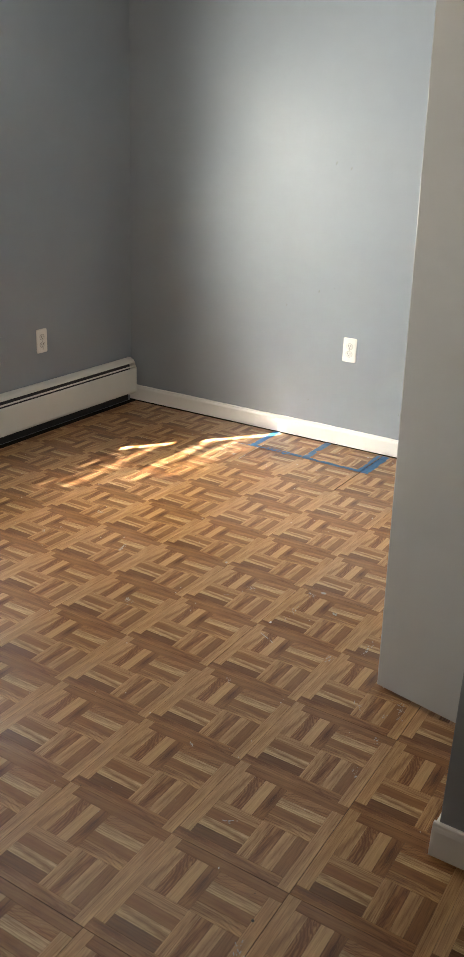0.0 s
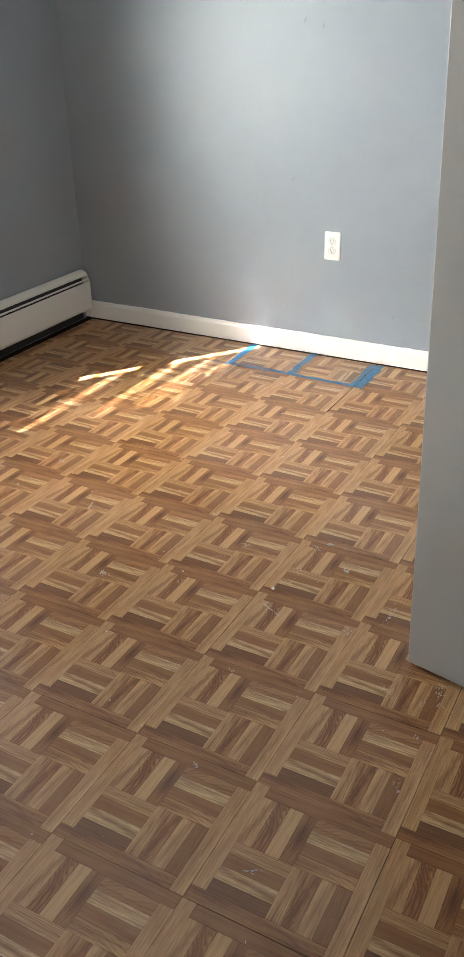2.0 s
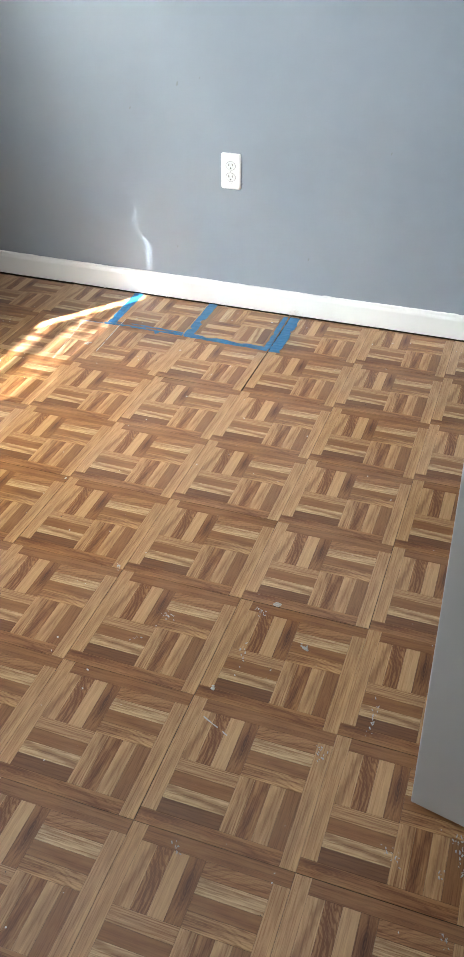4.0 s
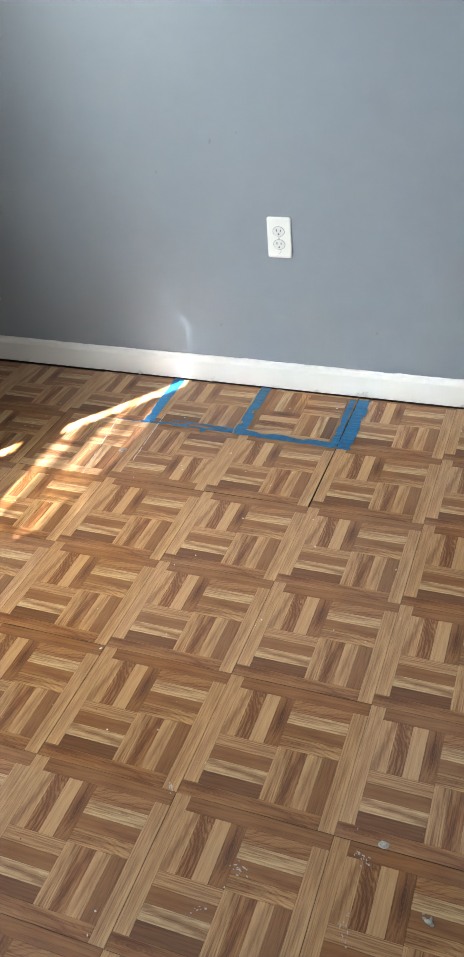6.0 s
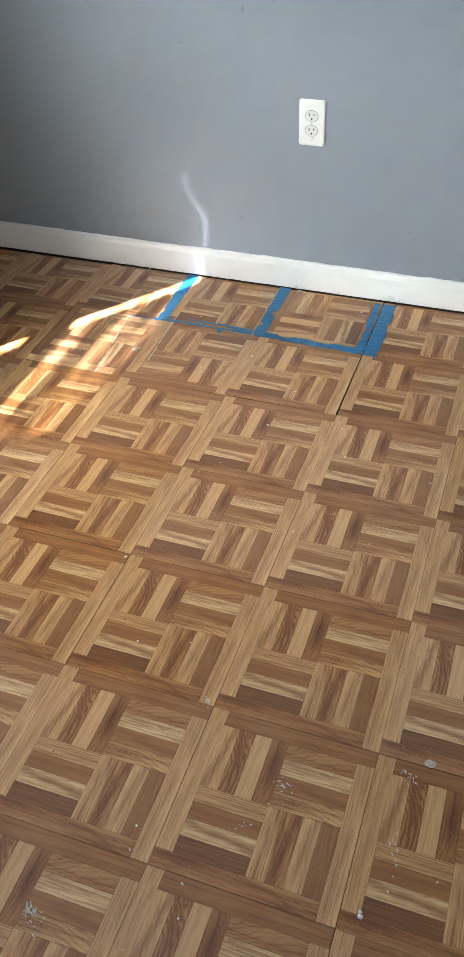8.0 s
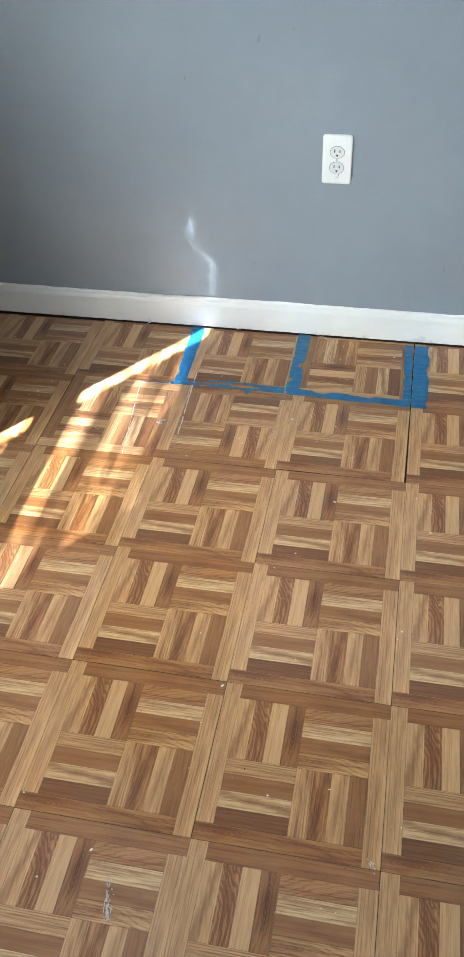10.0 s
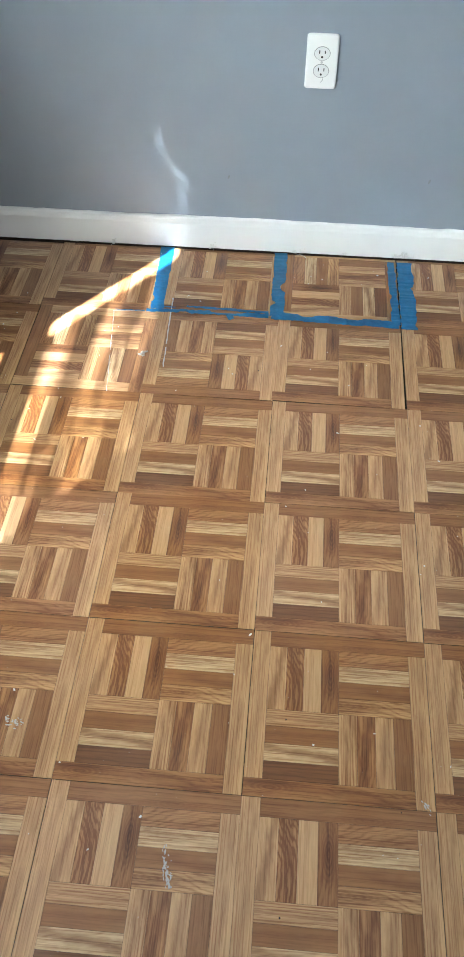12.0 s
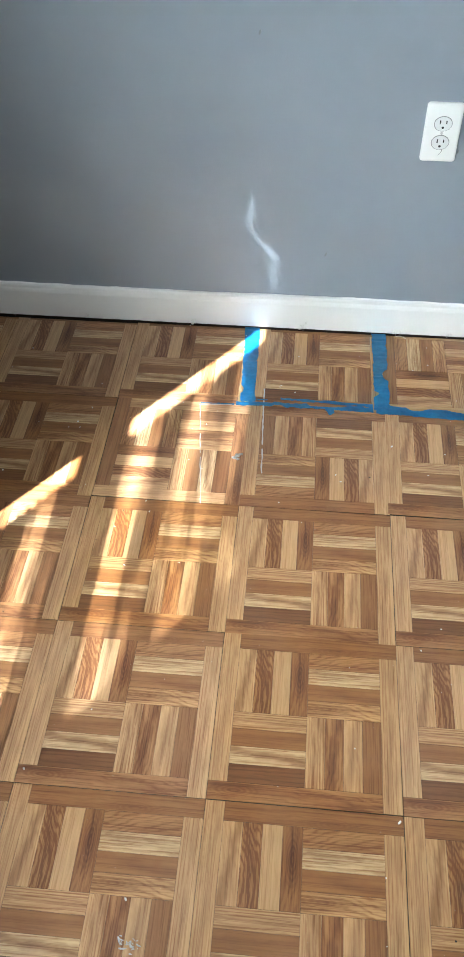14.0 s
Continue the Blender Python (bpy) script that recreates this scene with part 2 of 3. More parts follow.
def boxed(*args, **kw):
    return box(bmesh.new(), *args, **kw)


def prism(bm, outline, axis, a, b):
    """Extrudes a 2D outline (two coordinates, in order round) along an axis from a to b."""
    def put(p, s):
        return {"x": (s, p[0], p[1]), "y": (p[0], s, p[1]), "z": (p[0], p[1], s)}[axis]
    lo = [bm.verts.new(put(p, a)) for p in outline]
    hi = [bm.verts.new(put(p, b)) for p in outline]
    n = len(outline)
    bm.faces.new(lo)
    bm.faces.new(hi[::-1])
    for i in range(n):
        bm.faces.new((lo[i], hi[i], hi[(i + 1) % n], lo[(i + 1) % n]))
    bmesh.ops.recalc_face_normals(bm, faces=bm.faces[:])
    return bm


def setting(ob, label, category):
    return tagged(ob, label, category, kind="structure")


# ---- the room ----
W = 0.12
floor = setting(finish("floor", boxed(X_LEFT - W, X_HALL + W, Y_NEAR - W, Y_BACK + W, -0.15, -0.0035), SLAB_SHADE),
                "wood-look parquet vinyl tile floor, scuffed and speckled with paint", "floor")
setting(finish("ceiling", boxed(X_LEFT - W, X_HALL + W, Y_NEAR - W, Y_BACK + W, H, H + 0.1), CEIL), "plain white painted ceiling", "ceiling")
setting(finish("wall_north", boxed(X_LEFT - W, X_HALL + W, Y_BACK, Y_BACK + W, -0.15, H), WALL), "grey painted wall with a soft sheen", "wall")

bm = bmesh.new()
box(bm, X_LEFT - DEEP, X_LEFT, Y_NEAR, WIN_Y0, -0.15, H)
box(bm, X_LEFT - DEEP, X_LEFT, WIN_Y1, Y_BACK, -0.15, 1.48)
# splayed upper reveal, added so the mask's crack of light clears the jamb
prism(bm, [(X_LEFT - DEEP, WIN_Y1), (X_LEFT - 0.13, WIN_Y1), (X_LEFT, WIN_Y1 + 0.085), (X_LEFT, Y_BACK), (X_LEFT - DEEP, Y_BACK)], "z", 1.48, WIN_Z1)
box(bm, X_LEFT - DEEP, X_LEFT, WIN_Y1, Y_BACK, WIN_Z1, H)
box(bm, X_LEFT - DEEP, X_LEFT, WIN_Y0, WIN_Y1, -0.15, WIN_Z0)
box(bm, X_LEFT - DEEP, X_LEFT, WIN_Y0, WIN_Y1, WIN_Z1, H)
setting(finish("wall_west", bm, WALL), "grey painted wall above the baseboard heater", "wall")
# the short wall beside which the camera enters, with the room's side wall behind it
SX, SY = 1.748, -2.166
bm = boxed(SX, X_HALL, SY, SY + 0.12, -0.15, H)
setting(finish("wall_partition", bm, WALL), "dark grey painted wall end with an outside corner", "wall")
setting(finish("wall_east", boxed(X_RIGHT, X_RIGHT + W, SY + 0.12, Y_BACK, -0.15, H), WALL), "grey painted side wall", "wall")
setting(finish("wall_hall_east", boxed(X_HALL, X_HALL + W, Y_NEAR, SY, -0.15, H), WALL), "grey painted hall wall", "wall")
setting(finish("wall_south", boxed(X_LEFT - W, X_HALL + W, Y_NEAR - W, Y_NEAR, -0.15, H), WALL), "grey painted wall", "wall")

# ---- window over the heater, with a slatted blind ----
window = setting(new("window_1"), "white double-hung window with a closed slatted blind", "window")
window.location = (X_LEFT - 0.25, (WIN_Y0 + WIN_Y1) / 2, WIN_Z0)


def under(ob, parent):
    ob.parent = parent
    ob.matrix_parent_inverse = Matrix.Translation(parent.location).inverted()
    return ob


wx = X_LEFT - 0.247
bm = bmesh.new()
for y0, y1, z0, z1 in ((WIN_Y0, WIN_Y0 + 0.035, WIN_Z0, WIN_Z1), (WIN_Y1 - 0.02, WIN_Y1, WIN_Z0, WIN_Z1),
                       (WIN_Y0 + 0.035, WIN_Y1 - 0.02, WIN_Z0, WIN_Z0 + 0.035), (WIN_Y0 + 0.035, WIN_Y1 - 0.02, WIN_Z1 - 0.012, WIN_Z1)):
    box(bm, wx - 0.03, wx + 0.005, y0 + 0.001, y1 - 0.001, z0 + 0.001, z1 - 0.001)
under(finish("window_frame", bm, TRIM), window)
under(finish("meeting_rail", boxed(wx - 0.028, wx + 0.022, WIN_Y0 + 0.036, WIN_Y1 - 0.021, 1.335, 1.405, bevel=0.003), TRIM), window)
for z0, z1 in ((WIN_Z0 + 0.036, 1.334), (1.406, WIN_Z1 - 0.013)):
    pane = under(finish("pane", boxed(wx - 0.012, wx - 0.008, WIN_Y0 + 0.036, WIN_Y1 - 0.021, z0, z1), GLASS), window)
    pane.visible_shadow = False
under(finish("window_sill", boxed(X_LEFT - 0.240, X_LEFT + 0.02, WIN_Y0 + 0.002, WIN_Y1 - 0.002, WIN_Z0 - 0.001, WIN_Z0 + 0.016, bevel=0.004), TRIM), window)

blind = tagged(new("window_blind"), "off-white horizontal slat blind, slats slightly uneven", "blind")
bx = X_LEFT - 0.2
blind.location = (bx, (WIN_Y0 + WIN_Y1) / 2, Z_HEAD)
BL0, BL1 = WIN_Y0 + 0.006, WIN_Y1 - 0.322
under(finish("headrail", boxed(bx + 0.005, bx + 0.03, BL0, BL1, Z_HEAD - 0.072, Z_HEAD - 0.042, bevel=0.003), VINYL), blind)
rng = random.Random(5)
# unseen mask added over the blind; its crooked crack imitates the floor's reflected glint
MASK_Z0 = 1.742


# the lit line on the far wall (x, z, width of the crack, raggedness), followed back along the sun's way to the mask
LIT = [(0.022, 0.098, 0.0007, 0.001), (0.024, 0.115, 0.0022, 0.003), (0.033, 0.135, 0.0017, 0.003), (0.024, 0.155, 0.0022, 0.003), (0.034, 0.178, 0.0017, 0.003),
       (0.037, 0.2, 0.0037, 0.001), (0.02, 0.214, 0.0033, 0.001), (0.004, 0.226, 0.0022, 0.002), (-0.014, 0.25, 0.0015, 0.002), (-0.031, 0.274, 0.0015, 0.002),
       (-0.032, 0.288, 0.0025, 0.0005), (-0.02, 0.318, 0.0024, 0.0005), (-0.018, 0.335, 0.0015, 0.004), (-0.008, 0.37, 0.0011, 0.006), (-0.004, 0.41, 0.0007, 0.006)]


def on_mask(x, z):
    run = (x - bx) / SUN_WAY.x
    return Y_BACK - run * SUN_WAY.y, z - run * SUN_WAY.z


crack_rng = random.Random(3)
path, flip = [], 1
for a, c in zip(LIT, LIT[1:]):
    for k in range(8):
        f = k / 8
        y, z = on_mask(a[0] + (c[0] - a[0]) * f, a[1] + (c[1] - a[1]) * f)
        flip = -flip
        sway = flip * (a[3] + (c[3] - a[3]) * f) * crack_rng.uniform(0.1, 1.3)
        path.append((y + sway, z, (a[2] + (c[2] - a[2]) * f) * crack_rng.uniform(0.2, 1.4)))
cracks = []
for p, q, r in zip(path, path[1:], path[2:]):
    ty, tz = r[0] - p[0], r[1] - p[1]
    k = q[2] / 2 / math.hypot(ty, tz)
    cracks.append(((q[0] - tz * k, q[1] + ty * k), (q[0] + tz * k, q[1] - ty * k)))
foot, top = (path[0][0], MASK_Z0), (path[-1][0], WIN_Z1 - 0.001)
for name_side, far in ((0, WIN_Y0 + 0.001), (1, WIN_Y1 - 0.001)):
    outline = [foot] + [c[name_side] for c in cracks] + [top, (far, top[1]), (far, foot[1])]
    under(finish("glint_mask", prism(bmesh.new(), outline, "x", bx - 0.00015, bx + 0.00015), TRIM), window)
# slats that hang more open than the rest
LOOSE = {10: 2.0, 11: 3.4, 14: 2.4, 16: 1.6, 17: 3.8, 18: 2.0, 24: 2.5, 28: 3.0, 34: 2.0}
z, lean, at = Z_HEAD - 0.09, 0.0, 0
while z > WIN_Z0 + 0.05:
    bm = bmesh.new()
    at += 1
    lean = 0.5 * lean + rng.gauss(0, 1.7)
    kink = LOOSE.get(at, 0.0) - (1.6 if at < 7 else 0.0)
    rows = []
    n = 15
    for i in range(n):
        k = i / (n - 1)                       # 0 at the near end, 1 at the far end
        a = radians(26.3 + (lean + kink) * (0.8 + 0.2 * k) - 2.5 * (1 - k) ** 3 - 4.0 * max(0.0, (k - 0.84) / 0.16) + rng.gauss(0, 0.7))
        y = BL0 + (BL1 - BL0) * k
        sag = rng.gauss(0, 0.0005) + 0.0012 * math.sin(3.1 * k * 2 + at)
        row = []
        for j in (-1, 0, 1):
            s = 0.0125 * j
            lift = 0.0012 * (1 - abs(j))
            row.append(bm.verts.new((bx + s * math.cos(a) + lift * math.sin(a), y, z + sag - s * math.sin(a) + lift * math.cos(a))))
        rows.append(row)
    for i in range(n - 1):
        for j in range(2):
            bm.faces.new((rows[i][j], rows[i][j + 1], rows[i + 1][j + 1], rows[i + 1][j]))
    bmesh.ops.solidify(bm, geom=bm.faces[:], thickness=0.0004)
    under(finish("slat", bm, VINYL), blind)
    z -= 0.0215
under(finish("bottom_rail", boxed(bx - 0.012, bx + 0.012, BL0, BL1, WIN_Z0 + 0.018, WIN_Z0 + 0.03, bevel=0.003), VINYL), blind)

# ---- baseboards ----
def base_profile(thick, z0, z1):
    """Outline across the board: thickness outwards, height."""
    return [(0.0, z0), (thick, z0), (thick, z1 - 0.020), (thick - 0.002, z1 - 0.014), (thick - 0.004, z1 - 0.010),
            (thick - 0.0045, z1 - 0.004), (thick - 0.0065, z1 - 0.001), (0.0, z1)]


jit, rows, n = random.Random(9), [], 150
bm = bmesh.new()
for i in range(n + 1):
    x = X_LEFT + 0.0005 + (X_RIGHT - X_LEFT - 0.001) * i / n
    lift, low = jit.gauss(0, 0.0006) + 0.0008 * math.sin(x * 7), jit.gauss(0, 0.0003)
    rows.append([bm.verts.new((x, Y_BACK - d, z + (lift if z > 0.09 else low if z < 0.03 else 0))) for d, z in base_profile(0.0125, 0.0055, 0.095)])
for a, c in zip(rows, rows[1:]):
    for k in range(len(a)):
        bm.faces.new((a[k], a[k - 1], c[k - 1], c[k]))
bm.faces.new(rows[0])
bm.faces.new(rows[-1][::-1])
bmesh.ops.recalc_face_normals(bm, faces=bm.faces[:])
setting(finish("baseboard", bm, TRIM), "white painted wooden baseboard lifted off the floor by a dark gap", "baseboard")
# solid near-black strip: the shade under the baseboard is put into its colour
setting(finish("gap_shade", boxed(X_LEFT + 0.001, X_RIGHT - 0.001, Y_BACK - 0.011, Y_BACK - 0.0005, -0.0033, 0.0048), SLAB_SHADE), "dark strip standing in for shade under the baseboard", "gap")
bm = prism(bmesh.new(), [(SY - d, z) for d, z in base_profile(0.0125, 0.011, 0.100)], "x", SX - 0.0125, X_HALL - 0.001)
prism(bm, [(SX - d, z) for d, z in base_profile(0.0125, 0.011, 0.100)], "y", SY, SY + 0.12)
setting(finish("baseboard", bm, TRIM), "white painted baseboard round the wall's outside corner", "baseboard")

# ---- door leaf standing open ----
door = setting(new("door_1"), "light grey flush door leaf standing open", "door")
DOOR_W, DOOR_T = 0.76, 0.035
door.matrix_world = pose(1.383, -1.635, 0.012, 0, -1.7, math.degrees(math.atan2(-0.058, 0.249)))
part("door_panel", boxed(0, DOOR_W, 0, DOOR_T, 0, 2.03, bevel=0.002), DOOR, door)
for hz in (0.25, 1.0, 1.75):
    bm = bmesh.new()
    bmesh.ops.create_cone(bm, cap_ends=True, segments=12, radius1=0.006, radius2=0.006, depth=0.09,
                          matrix=Matrix.Translation((DOOR_W + 0.006, DOOR_T - 0.003, hz)))
    part("hinge", bm, STEEL, door, smooth=False)

# ---- baseboard heater ----
heater = tagged(new("baseboard_heater"), "long off-white metal baseboard heater along the grey wall", "heater")
HX, HY0, HY1 = X_LEFT, -3.2, 0.262
heater.location = (HX, HY1, 0)


def heat(name, outline, material, y0=HY0, y1=HY1, label=""):
    ob = under(finish(name, prism(bmesh.new(), outline, "y", y0, y1), material), heater)
    return tagged(ob, label) if label else ob


# dark back plate: shade inside and under the heater is in the colour
heat("back_plate", [(HX + 0.001, 0.001), (HX + 0.004, 0.001), (HX + 0.004, 0.255), (HX + 0.001, 0.255)], FIN_SHADE)
heat("top_cap", [(HX + 0.0045, 0.262), (HX + 0.020, 0.262), (HX + 0.040, 0.255), (HX + 0.050, 0.247), (HX + 0.052, 0.238),
                 (HX + 0.049, 0.238), (HX + 0.046, 0.245), (HX + 0.038, 0.251), (HX + 0.019, 0.258), (HX + 0.0045, 0.258)], HEATER)
heat("damper", [(HX + 0.053, 0.2135), (HX + 0.0545, 0.2135), (HX + 0.0535, 0.2215), (HX + 0.052, 0.2215)], HEATER)
heat("front_panel", [(HX + 0.057, 0.203), (HX + 0.060, 0.2075), (HX + 0.063, 0.205), (HX + 0.064, 0.196), (HX + 0.0645, 0.075), (HX + 0.061, 0.062),
                     (HX + 0.052, 0.058), (HX + 0.052, 0.061), (HX + 0.059, 0.066), (HX + 0.0615, 0.078), (HX + 0.061, 0.200)], HEATER)
# solid dark block, widened so the slot under the cap looks shaded
heat("fin_element", [(HX + 0.010, 0.080), (HX + 0.048, 0.080), (HX + 0.046, 0.205), (HX + 0.036, 0.238), (HX + 0.010, 0.250)], FIN_SHADE, y1=HY1 - 0.03)
heat("end_cap", [(HX + 0.001, 0.03), (HX + 0.045, 0.045), (HX + 0.062, 0.060), (HX + 0.066, 0.075), (HX + 0.0655, 0.208), (HX + 0.060, 0.216),
                 (HX + 0.054, 0.236), (HX + 0.045, 0.252), (HX + 0.020, 0.264), (HX + 0.001, 0.264)], HEATER, y0=HY1 + 0.0005, y1=HY1 + 0.004)


# ---- outlets ----
def disc(bm, cx, cz, rx, rz, y0, y1, n=24):
    outline = [(cx + rx * math.cos(a), cz + rz * math.sin(a)) for a in (2 * math.pi * i / n for i in range(n))]
    return prism(bm, outline, "y", y0, y1)


def outlet(m, label, material, sockets=True):
    """Duplex outlet with its cover; the wall is the plane y = 0, the room lies at -y."""
    thing = tagged(new("wall_outlet"), label, "outlet")
    w, h, d = 0.0365, 0.0615, 0.006
    r, bm = 0.0065, bmesh.new()
    corners = ((w - r, h - r, 0), (r - w, h - r, 90), (r - w, r - h, 180), (w - r, r - h, 270))
    loop = [(cx + r * math.cos(radians(a + s)), cz + r * math.sin(radians(a + s))) for cx, cz, a in corners for s in (0, 30, 60, 90)]
    rings = []
    for inset, y in ((0.0, 0.0), (0.0, -0.0030), (0.0012, -0.0050), (0.0035, -d + 0.0002), (0.0060, -d)):
        rings.append([bm.verts.new((x * (1 - inset / w), y, z * (1 - inset / h))) for x, z in loop])
    for a, c in zip(rings, rings[1:]):
        for i in range(len(loop)):
            bm.faces.new((a[i], a[i - 1], c[i - 1], c[i]))
    bm.faces.new(rings[-1])
    bmesh.ops.recalc_face_normals(bm, faces=bm.faces[:])
    part("cover_plate", bm, material, thing)
    if not sockets:
        thing.matrix_world = m
        return thing
    for s in (1, -1):
        cz = 0.0195 * s
        # grey disc that draws the shading round each socket
        part("socket_shade_ring", disc(bmesh.new(), 0, cz, 0.0186, 0.0158, -d - 0.0004, -d + 0.001), SHADE_GREY, thing)
        face = part("socket", disc(bmesh.new(), 0, cz, 0.0172, 0.0145, -d - 0.0016, -d + 0.001), SOCKET, thing)
        for x, hh in ((-0.0064, 0.0040), (0.0064, 0.0034)):
            part("slot", boxed(x - 0.0012, x + 0.0012, -d - 0.0019, -d - 0.0012, cz + 0.0035 - hh, cz + 0.0035 + hh), DARK, face)
        part("ground_hole", disc(bmesh.new(), 0, cz - 0.0075, 0.0026, 0.0026, -d - 0.0019, -d - 0.0012, 10), DARK, face)
    bm, rows = bmesh.new(), []
    for i in range(11):
        k = i / 10
        x, z = 0.004 * math.sin(k * 3.4) + 0.003 * (1 - k), -0.030 - 0.017 * k
        rows.append((bm.verts.new((x - 0.0006, -d - 0.0008, z)), bm.verts.new((x + 0.0006, -d - 0.0008, z))))
    for a, c in zip(rows, rows[1:]):
        bm.faces.new((a[0], a[1], c[1], c[0]))
    bmesh.ops.solidify(bm, geom=bm.faces[:], thickness=0.0006)
    # paint strand takes the same grey as its painted shading
    part("paint_strand", bm, SHADE_GREY, thing, "peeled strand of paint, grey for its shading")
    part("screw", disc(bmesh.new(), 0, 0, 0.0028, 0.0028, -d - 0.0012, -d + 0.001, 12), STEEL, thing)
    thing.matrix_world = m
    return thing


outlet(pose(0.3640, Y_BACK, 0.511), "white duplex outlet with smooth cover plate on the grey wall", PLASTIC)
outlet(pose(X_LEFT, -0.448, 0.477, 0, 0, 90), "white duplex outlet above the baseboard heater", PLASTIC)
blank = outlet(pose(X_LEFT, -0.732, 0.479, 0, 0, 90), "blank cover plate painted over in wall grey", WALL, sockets=False)
blank.name, blank["category"] = "blank_cover", "cover plate"

# ---- torn blue painter's tape left on the floor ----
tape_rng = random.Random(21)


def tape_strip(name_label, p0, p1, w0, w1, rag=0.0014, bites=()):
    """A torn strip of tape from p0 to p1, w0 and w1 wide at its ends; bites: (place along 0..1, length, depth, side)."""
    a, b = Vector((*p0, 0)), Vector((*p1, 0))
    along = (b - a).normalized()
    side = Vector((-along.y, along.x, 0))
    n = max(8, int((b - a).length / 0.006))
    bm = bmesh.new()
    rows, wob = [], [0.0, 0.0]
    for i in range(n + 1):
        k = i / n
        w = (w0 + (w1 - w0) * k) / 2
        pair = []
        for s in (0, 1):
            wob[s] = 0.6 * wob[s] + tape_rng.gauss(0, rag * 0.55)
            if tape_rng.random() < 0.10:
                wob[s] -= tape_rng.uniform(0.2, 1.6) * rag
            d = w + max(-w * 0.7, min(wob[s], rag))
            for at, length, depth, which in bites:
                if which == s and abs(k - at) < length / 2:
                    d -= depth * (1 - (abs(k - at) / (length / 2)) ** 4)
            pair.append(max(d, -w + 0.0015))
        end = tape_rng.uniform(-0.004, 0.004) if i in (0, n) else 0.0
        c = a + (b - a) * k + along * end
        lift = 0.0007 + 0.0004 * abs(tape_rng.gauss(0, 1))
        rows.append((bm.verts.new(c + side * pair[0] + Vector((0, 0, lift))), bm.verts.new(c + Vector((0, 0, lift + tape_rng.uniform(0, 0.0005)))),
                     bm.verts.new(c - side * pair[1] + Vector((0, 0, lift)))))
    for i in range(n):
        for j in range(2):
            bm.faces.new((rows[i][j + 1], rows[i][j], rows[i + 1][j], rows[i + 1][j + 1])[::-1])
    bmesh.ops.recalc_face_normals(bm, faces=bm.faces[:])
    if bm.faces[0].normal.z < 0:
        bmesh.ops.reverse_faces(bm, faces=bm.faces[:])
    bmesh.ops.solidify(bm, geom=bm.faces[:], thickness=0.00025)
    ob = finish("masking_tape", bm, TAPE)
    return tagged(ob, name_label, "tape", group="strips of blue tape")


tape_strip("torn strip of blue painter's tape running up to the baseboard", (-0.0155, 0.2845), (-0.0075, 0.014), 0.036, 0.034, bites=((0.86, 0.1, 0.006, 1),))
tape_strip("torn strip of blue painter's tape running up to the baseboard", (0.296, 0.2845), (0.298, 0.006), 0.036, 0.034,
           bites=((0.55, 0.16, 0.009, 0), (0.8, 0.06, 0.012, 1)))
tape_strip("narrow edge of blue painter's tape beside an open seam", (0.593, 0.268), (0.597, -0.004), 0.018, 0.024, bites=((0.55, 0.08, 0.005, 1), (0.75, 0.10, 0.004, 1)))
tape_strip("wide wrinkled strip of blue tape with torn edges", (0.630, 0.272), (0.630, -0.016), 0.040, 0.042, rag=0.0018, bites=((0.40, 0.05, 0.006, 0), (0.93, 0.08, 0.006, 0)))
tape_strip("thin torn sliver of blue tape along the tile seam", (-0.030, 0.004), (0.278, 0.008), 0.013, 0.020, rag=0.002, bites=((0.66, 0.3, 0.010, 0), (0.3, 0.1, 0.006, 1)))
tape_strip("torn sliver of blue tape above the tile seam", (0.070, 0.026), (0.275, 0.020), 0.005, 0.012, rag=0.0015)
tape_strip("torn strip of blue painter's tape along the tile seam", (0.283, 0.009), (0.606, -0.001), 0.030, 0.027, rag=0.0014,
           bites=((0.28, 0.14, 0.010, 0), (0.62, 0.2, 0.006, 0)))
tape_strip("thin torn end of blue tape on the tiles", (-0.115, -0.003), (-0.034, 0.000), 0.002, 0.007, rag=0.0012)
tape_strip("short scrap of blue tape on the tiles", (-0.012, 0.021), (0.036, 0.020), 0.005, 0.006, rag=0.002)


# ---- scribed white lines ----
def scribe(p0, p1, w, label):
    a, b = Vector((*p0, 0)), Vector((*p1, 0))
    along = (b - a).normalized()
    side = Vector((-along.y, along.x, 0))
    bm = bmesh.new()
    n = max(4, int((b - a).length / 0.012))
    k = 0
    while k < n:
        run = tape_rng.randint(2, 7)
        pts = []
        for i in range(k, min(n, k + run) + 1):
            c = a + (b - a) * (i / n) + side * tape_rng.gauss(0, 0.0004)
            ww = w * tape_rng.uniform(0.4, 1.2) / 2
            pts.append((bm.verts.new(c + side * ww + Vector((0, 0, 0.0006))), bm.verts.new(c - side * ww + Vector((0, 0, 0.0006)))))
        for i in range(len(pts) - 1):
            f = bm.faces.new((pts[i][0], pts[i][1], pts[i + 1][1], pts[i + 1][0]))
        k += run + tape_rng.randint(0, 1)
    bmesh.ops.recalc_face_normals(bm, faces=bm.faces[:])
    bmesh.ops.solidify(bm, geom=bm.faces[:], thickness=0.0003)
    return tagged(finish("scribe_line", bm, CHALK), label, "mark", group="scribed lines")


scribe((-0.114, -0.006), (-0.079, -0.306), 0.0022, "thin broken white line scribed across a tile")
